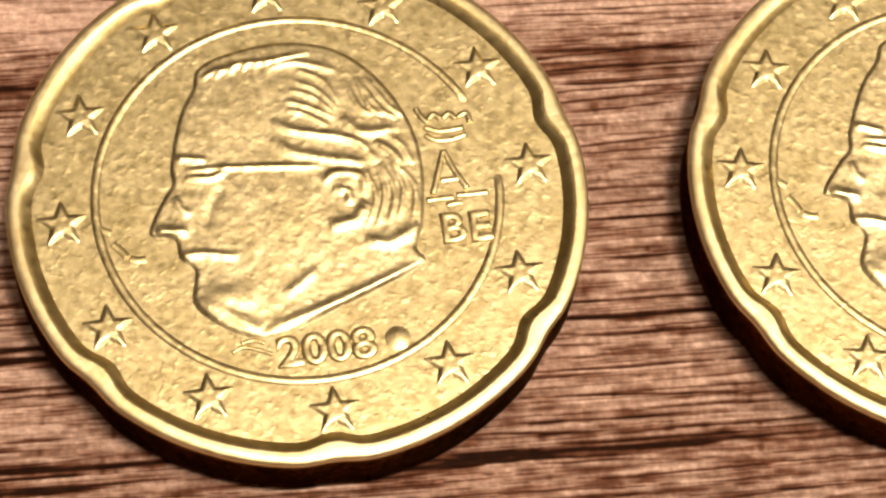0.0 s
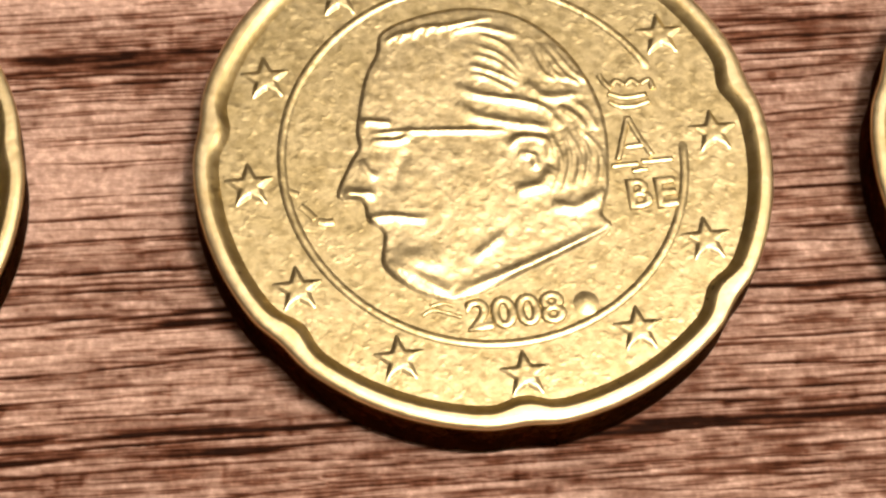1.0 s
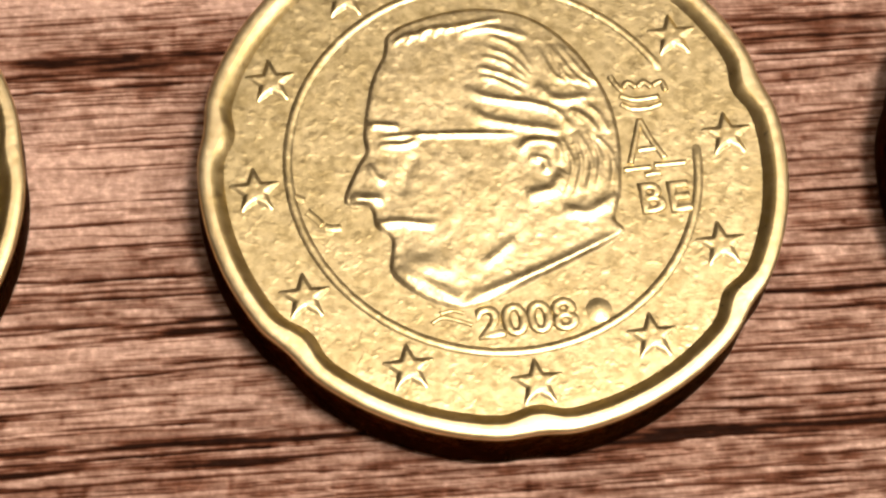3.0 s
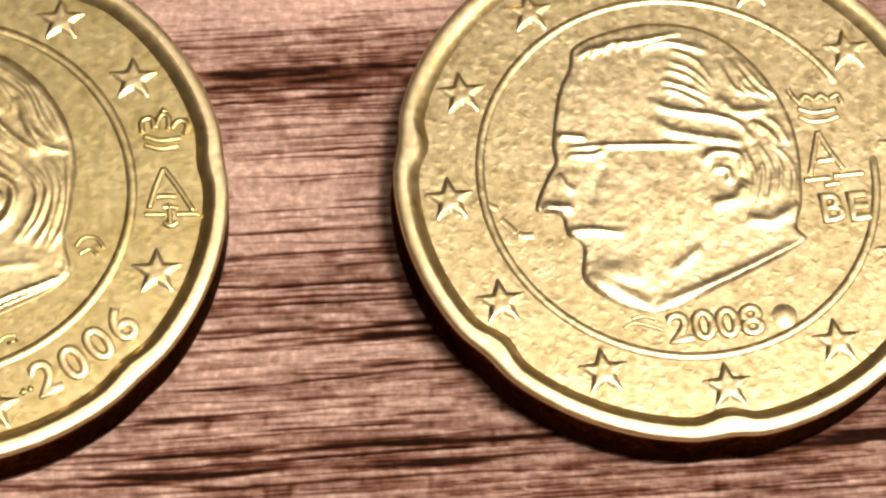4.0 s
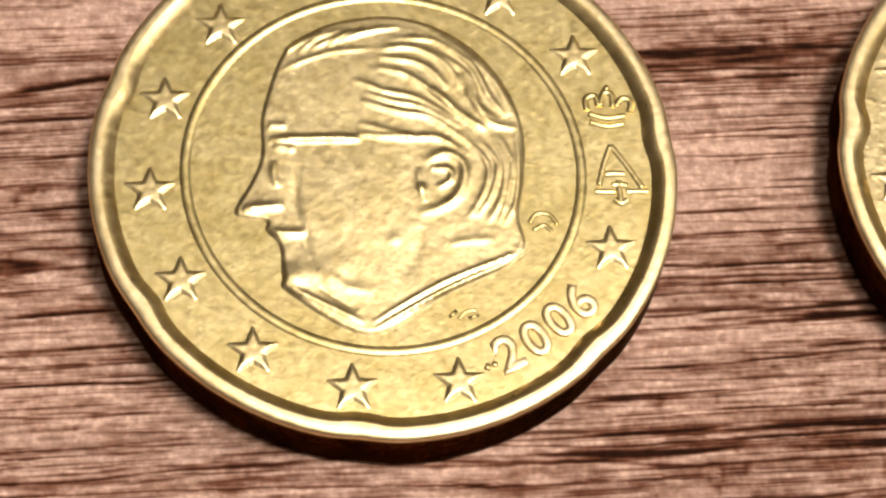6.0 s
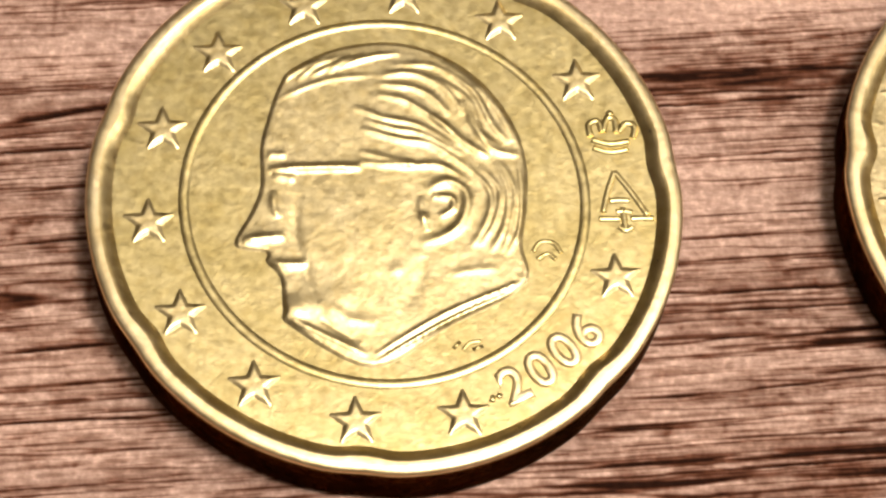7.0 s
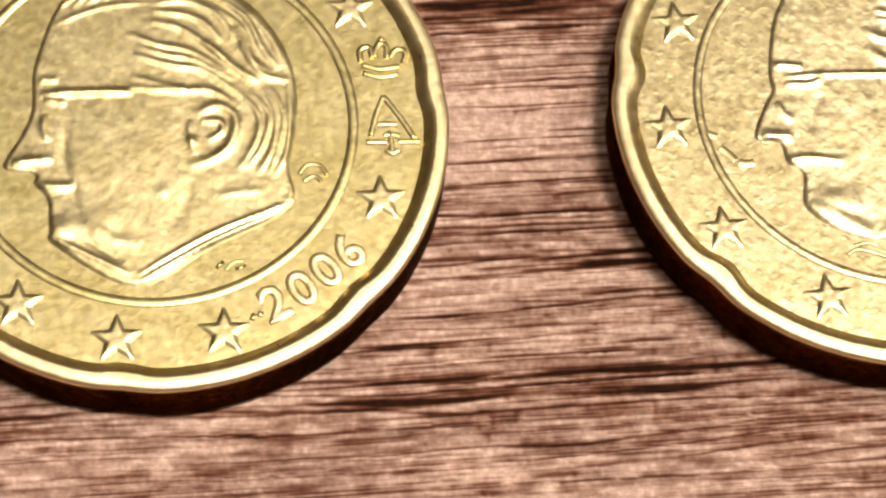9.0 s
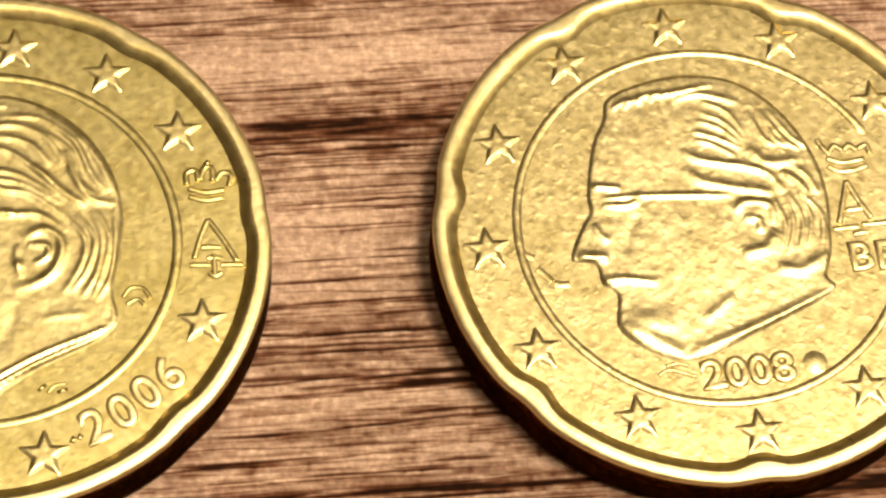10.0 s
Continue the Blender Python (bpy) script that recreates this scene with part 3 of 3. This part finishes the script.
SEAMS_RIGHT = [(9.4, 10.04, 17.7, 10.73, 0.09, 0.6), (9.6, 8.05, 16.2, 8.61, 0.36, 0.5), (10.4, 7.28, 15.2, 7.77, 0.09, 0.6), (10.8, 6.60, 14.7, 7.05, 0.11, 0.7),
               (11.2, 5.46, 15.4, 5.91, 0.07, 0.5), (11.2, 3.74, 15.4, 4.34, 0.09, 0.8), (11.6, 1.09, 14.3, 1.48, 0.09, 0.6), (11.3, 0.43, 15.4, 0.91, 0.11, 0.8),
               (12.4, -1.25, 15.4, -0.87, 0.09, 0.6), (10.6, -3.19, 16.4, -2.69, 0.11, 0.9), (10.3, -3.88, 16.3, -3.38, 0.20, 1.0), (10.2, -4.65, 16.5, -4.10, 0.13, 0.8),
               (10.5, -6.03, 15.3, -5.62, 0.07, 0.6), (11.1, -7.10, 17.1, -6.76, 0.09, 0.7), (9.1, -8.31, 14.8, -7.76, 0.09, 0.6)]
SEAMS_FRONT = [(14.6, -8.34, 21.0, -7.72, 0.09, 0.8), (7.8, -8.81, 10.6, -8.62, 0.11, 0.8), (10.4, -9.14, 17.0, -8.54, 0.15, 0.9), (6.5, -9.64, 16.1, -8.89, 0.17, 1.0),
               (9.5, -9.96, 13.6, -9.68, 0.07, 0.5), (-12.0, -6.32, -7.5, -5.93, 0.17, 0.9), (-11.6, -10.85, -3.9, -10.15, 0.15, 0.9), (-11.6, -11.52, -5.8, -11.03, 0.11, 0.8)]
SEAMS_LEFT = [(-43.4, 1.60, -39.9, 2.42, 0.26, 1.0), (-43.3, 0.30, -40.1, 0.72, 0.09, 0.8), (-43.4, 1.03, -40.8, 1.38, 0.09, 0.6), (-43.1, -1.40, -40.2, -1.01, 0.07, 0.5),
              (-42.9, -3.61, -39.9, -3.23, 0.09, 0.6), (-42.8, -5.29, -39.4, -4.91, 0.09, 0.6), (-42.5, -8.08, -39.0, -7.61, 0.15, 0.9), (-42.4, -9.47, -37.7, -8.91, 0.15, 1.0),
              (-42.2, -10.88, -36.9, -10.32, 0.11, 0.8), (-42.1, -12.13, -35.6, -11.55, 0.11, 0.7)]
# wide soft bands, lighter or darker than the rest
# the last two paint in a soft shadow: front darker, back paler
BANDS = [(-21, 4.15, -9, 5.3, 0.62, 0.30), (8, 7.0, 18, 8.1, 0.6, 0.22), (-24, 7.2, -4, 9.3, 0.9, -0.35), (-21, -1.6, -8, -0.2, 3.4, -0.22), (-46, -17.5, 41, -8.5, 4.5, 0.05), (-46, 4.5, 41, 13.5, 2.5, -0.20)]


def board_grain(x, y):
    """Tone (0 pale to 1 dark) and relief of the wood at every point, in millimetres."""
    v = y - SLOPE * x
    v = v + 0.35 * (value_noise(x / 17, v / 5, 1) - 0.5) + 0.10 * (value_noise(x / 5, v / 1.5, 2) - 0.5)
    v = v + 0.05 * (value_noise(x / 0.55, v / 0.45, 23) - 0.5)
    broad = value_noise(x / 34, v / 1.7, 3)
    phase = v / 0.52 + 1.9 * value_noise(x / 15, v / 1.1, 4) + 0.5 * value_noise(x / 4, v / 0.5, 12)
    wave = np.abs(phase - np.floor(phase) - 0.5) * 2
    vein = step(0.78, 0.98, wave) * step(0.15, 0.62, value_noise(x / 10.0, v / 0.5, 13))
    phase = v / 0.24 + 1.7 * value_noise(x / 8, v / 0.6, 14)
    wave = np.abs(phase - np.floor(phase) - 0.5) * 2
    hair = step(0.60, 0.97, wave) * step(0.40, 0.90, value_noise(x / 6.0, v / 0.26, 15))
    phase = v / 0.15 + 1.5 * value_noise(x / 5, v / 0.4, 16)
    wave = np.abs(phase - np.floor(phase) - 0.5) * 2
    hair = np.maximum(hair, 0.8 * step(0.55, 0.95, wave) * step(0.45, 0.85, value_noise(x / 4.2, v / 0.2, 17)))
    short = value_noise(x / 1.9, v / 0.15, 7)
    fleck = value_noise(x / 0.75, v / 0.24, 10)
    tick = step(0.80, 0.95, value_noise(x / 0.16, v / 0.55, 25)) * step(0.45, 0.7, value_noise(x / 2.0, v / 1.2, 26))
    fibre = value_noise(x / 4.5, v / 0.12, 11)
    pale = step(0.60, 0.92, value_noise(x / 3.2, v / 0.13, 21))
    dark = (0.54 * vein + 0.52 * hair - 0.22 * pale + 0.36 * (short - 0.35) + 0.46 * (fleck - 0.4) + 0.22 * tick
            + 0.28 * (fibre - 0.4) + 0.22 * (broad - 0.45) + 0.105)
    dip = 0.7 * vein + 0.6 * hair + 0.35 * short + 0.25 * fleck + 0.4 * fibre + 0.5 * tick
    ragged = 0.95 + 0.45 * value_noise(x / 6.0, v / 0.3, 8)
    for x0, y0, x1, y1, half, tone in BANDS + SEAMS_MIDDLE + SEAMS_NEAR + SEAMS_RIGHT + SEAMS_FRONT + SEAMS_LEFT:
        along = (x - x0) / (x1 - x0)
        reach = 1.4 / (x1 - x0)
        fade = step(-reach, 0.6 * reach, along) * step(-reach, 0.6 * reach, 1 - along)
        half = 0.52 * half * (0.35 + 0.65 * fade)
        off = y - (y0 + (y1 - y0) * along) + 0.12 * (value_noise(x / 2.5, v * 0 + 3.7 * y0, 9) - 0.5)
        seam = tone * fade * np.exp(-np.abs(off / half) ** 2.0) * ragged * (0.72 + 0.40 * step(0.2, 0.7, fibre) + 0.2 * vein + 0.4 * (short - 0.3))
        dark = dark + seam
        dip = dip + 0.8 * seam
    return np.clip(dark, 0, 1), -0.09 * dip


def spaced(lo, a, b, hi, fine):
    """Close lines between a and b, growing apart towards the board's edges."""
    mid = np.arange(a, b, fine)
    low = a - (np.linspace(0, 1, 40)[1:] ** 2.5) * (a - lo)
    high = mid[-1] + (np.linspace(0, 1, 40)[1:] ** 2.5) * (hi - mid[-1])
    return np.concatenate([low[::-1], mid, high])


def tabletop(table):
    xs, ys = spaced(-500, -47, 42, 500, 0.17), spaced(-340, -17, 15, 340, 0.055)
    x, y = np.meshgrid(xs, ys, indexing="ij")
    y = y + SLOPE * np.clip(x, -60, 60)
    dark, z = board_grain(x, y)
    nx, ny = len(xs), len(ys)
    top = np.stack([x, y, z], -1).reshape(-1, 3)
    edge = [i * ny for i in range(nx)] + [(nx - 1) * ny + j for j in range(1, ny)] + [i * ny + ny - 1 for i in range(nx - 2, -1, -1)] + list(range(ny - 2, 0, -1))
    under = top[edge] * [1, 1, 0] + [0, 0, -25]
    faces = grid_faces(nx, ny)[:, ::-1].tolist()
    base, n = len(top), len(edge)
    faces += [[edge[k], base + k, base + (k + 1) % n, edge[(k + 1) % n]] for k in range(n)]
    faces.append([base + k for k in range(n)][::-1])
    ob = solid("tabletop", np.vstack([top, under]) * MM, faces, WOOD, table)
    tone = ob.data.attributes.new("grain", "FLOAT", "POINT")
    tone.data.foreach_set("value", np.concatenate([dark.ravel(), np.full(n, 0.4)]).astype(np.float32))


FLOOR = -0.75
table = thing("table", "brown wooden table with dark streaky grain under the coins", "table", (0, 0, 0))
tabletop(table)
for lx in (-0.45, 0.45):
    for ly in (-0.30, 0.30):
        box("leg", (lx - 0.025, ly - 0.025, FLOOR), (lx + 0.025, ly + 0.025, -0.026), WOOD, table, 0.003)

# ---- the room that closes the place ----
HALF, HIGH = 1.9, 1.75
tagged(box("floor", (-HALF, -HALF, FLOOR - 0.1), (HALF, HALF, FLOOR), FLOORING), "plain dark floor", "floor", kind="structure")
tagged(box("ceiling", (-HALF, -HALF, HIGH), (HALF, HALF, HIGH + 0.1), CEILING), "plain white ceiling", "ceiling", kind="structure")
for name, lo, hi in (("wall_north", (-HALF, HALF), (HALF, HALF + 0.1)), ("wall_south", (-HALF, -HALF - 0.1), (HALF, -HALF)),
                     ("wall_east", (HALF, -HALF - 0.1), (HALF + 0.1, HALF + 0.1)), ("wall_west", (-HALF - 0.1, -HALF - 0.1), (-HALF, HALF + 0.1))):
    tagged(box(name, (*lo, FLOOR - 0.1), (*hi, HIGH + 0.1), PLASTER), "plain plastered wall", "wall", kind="structure")
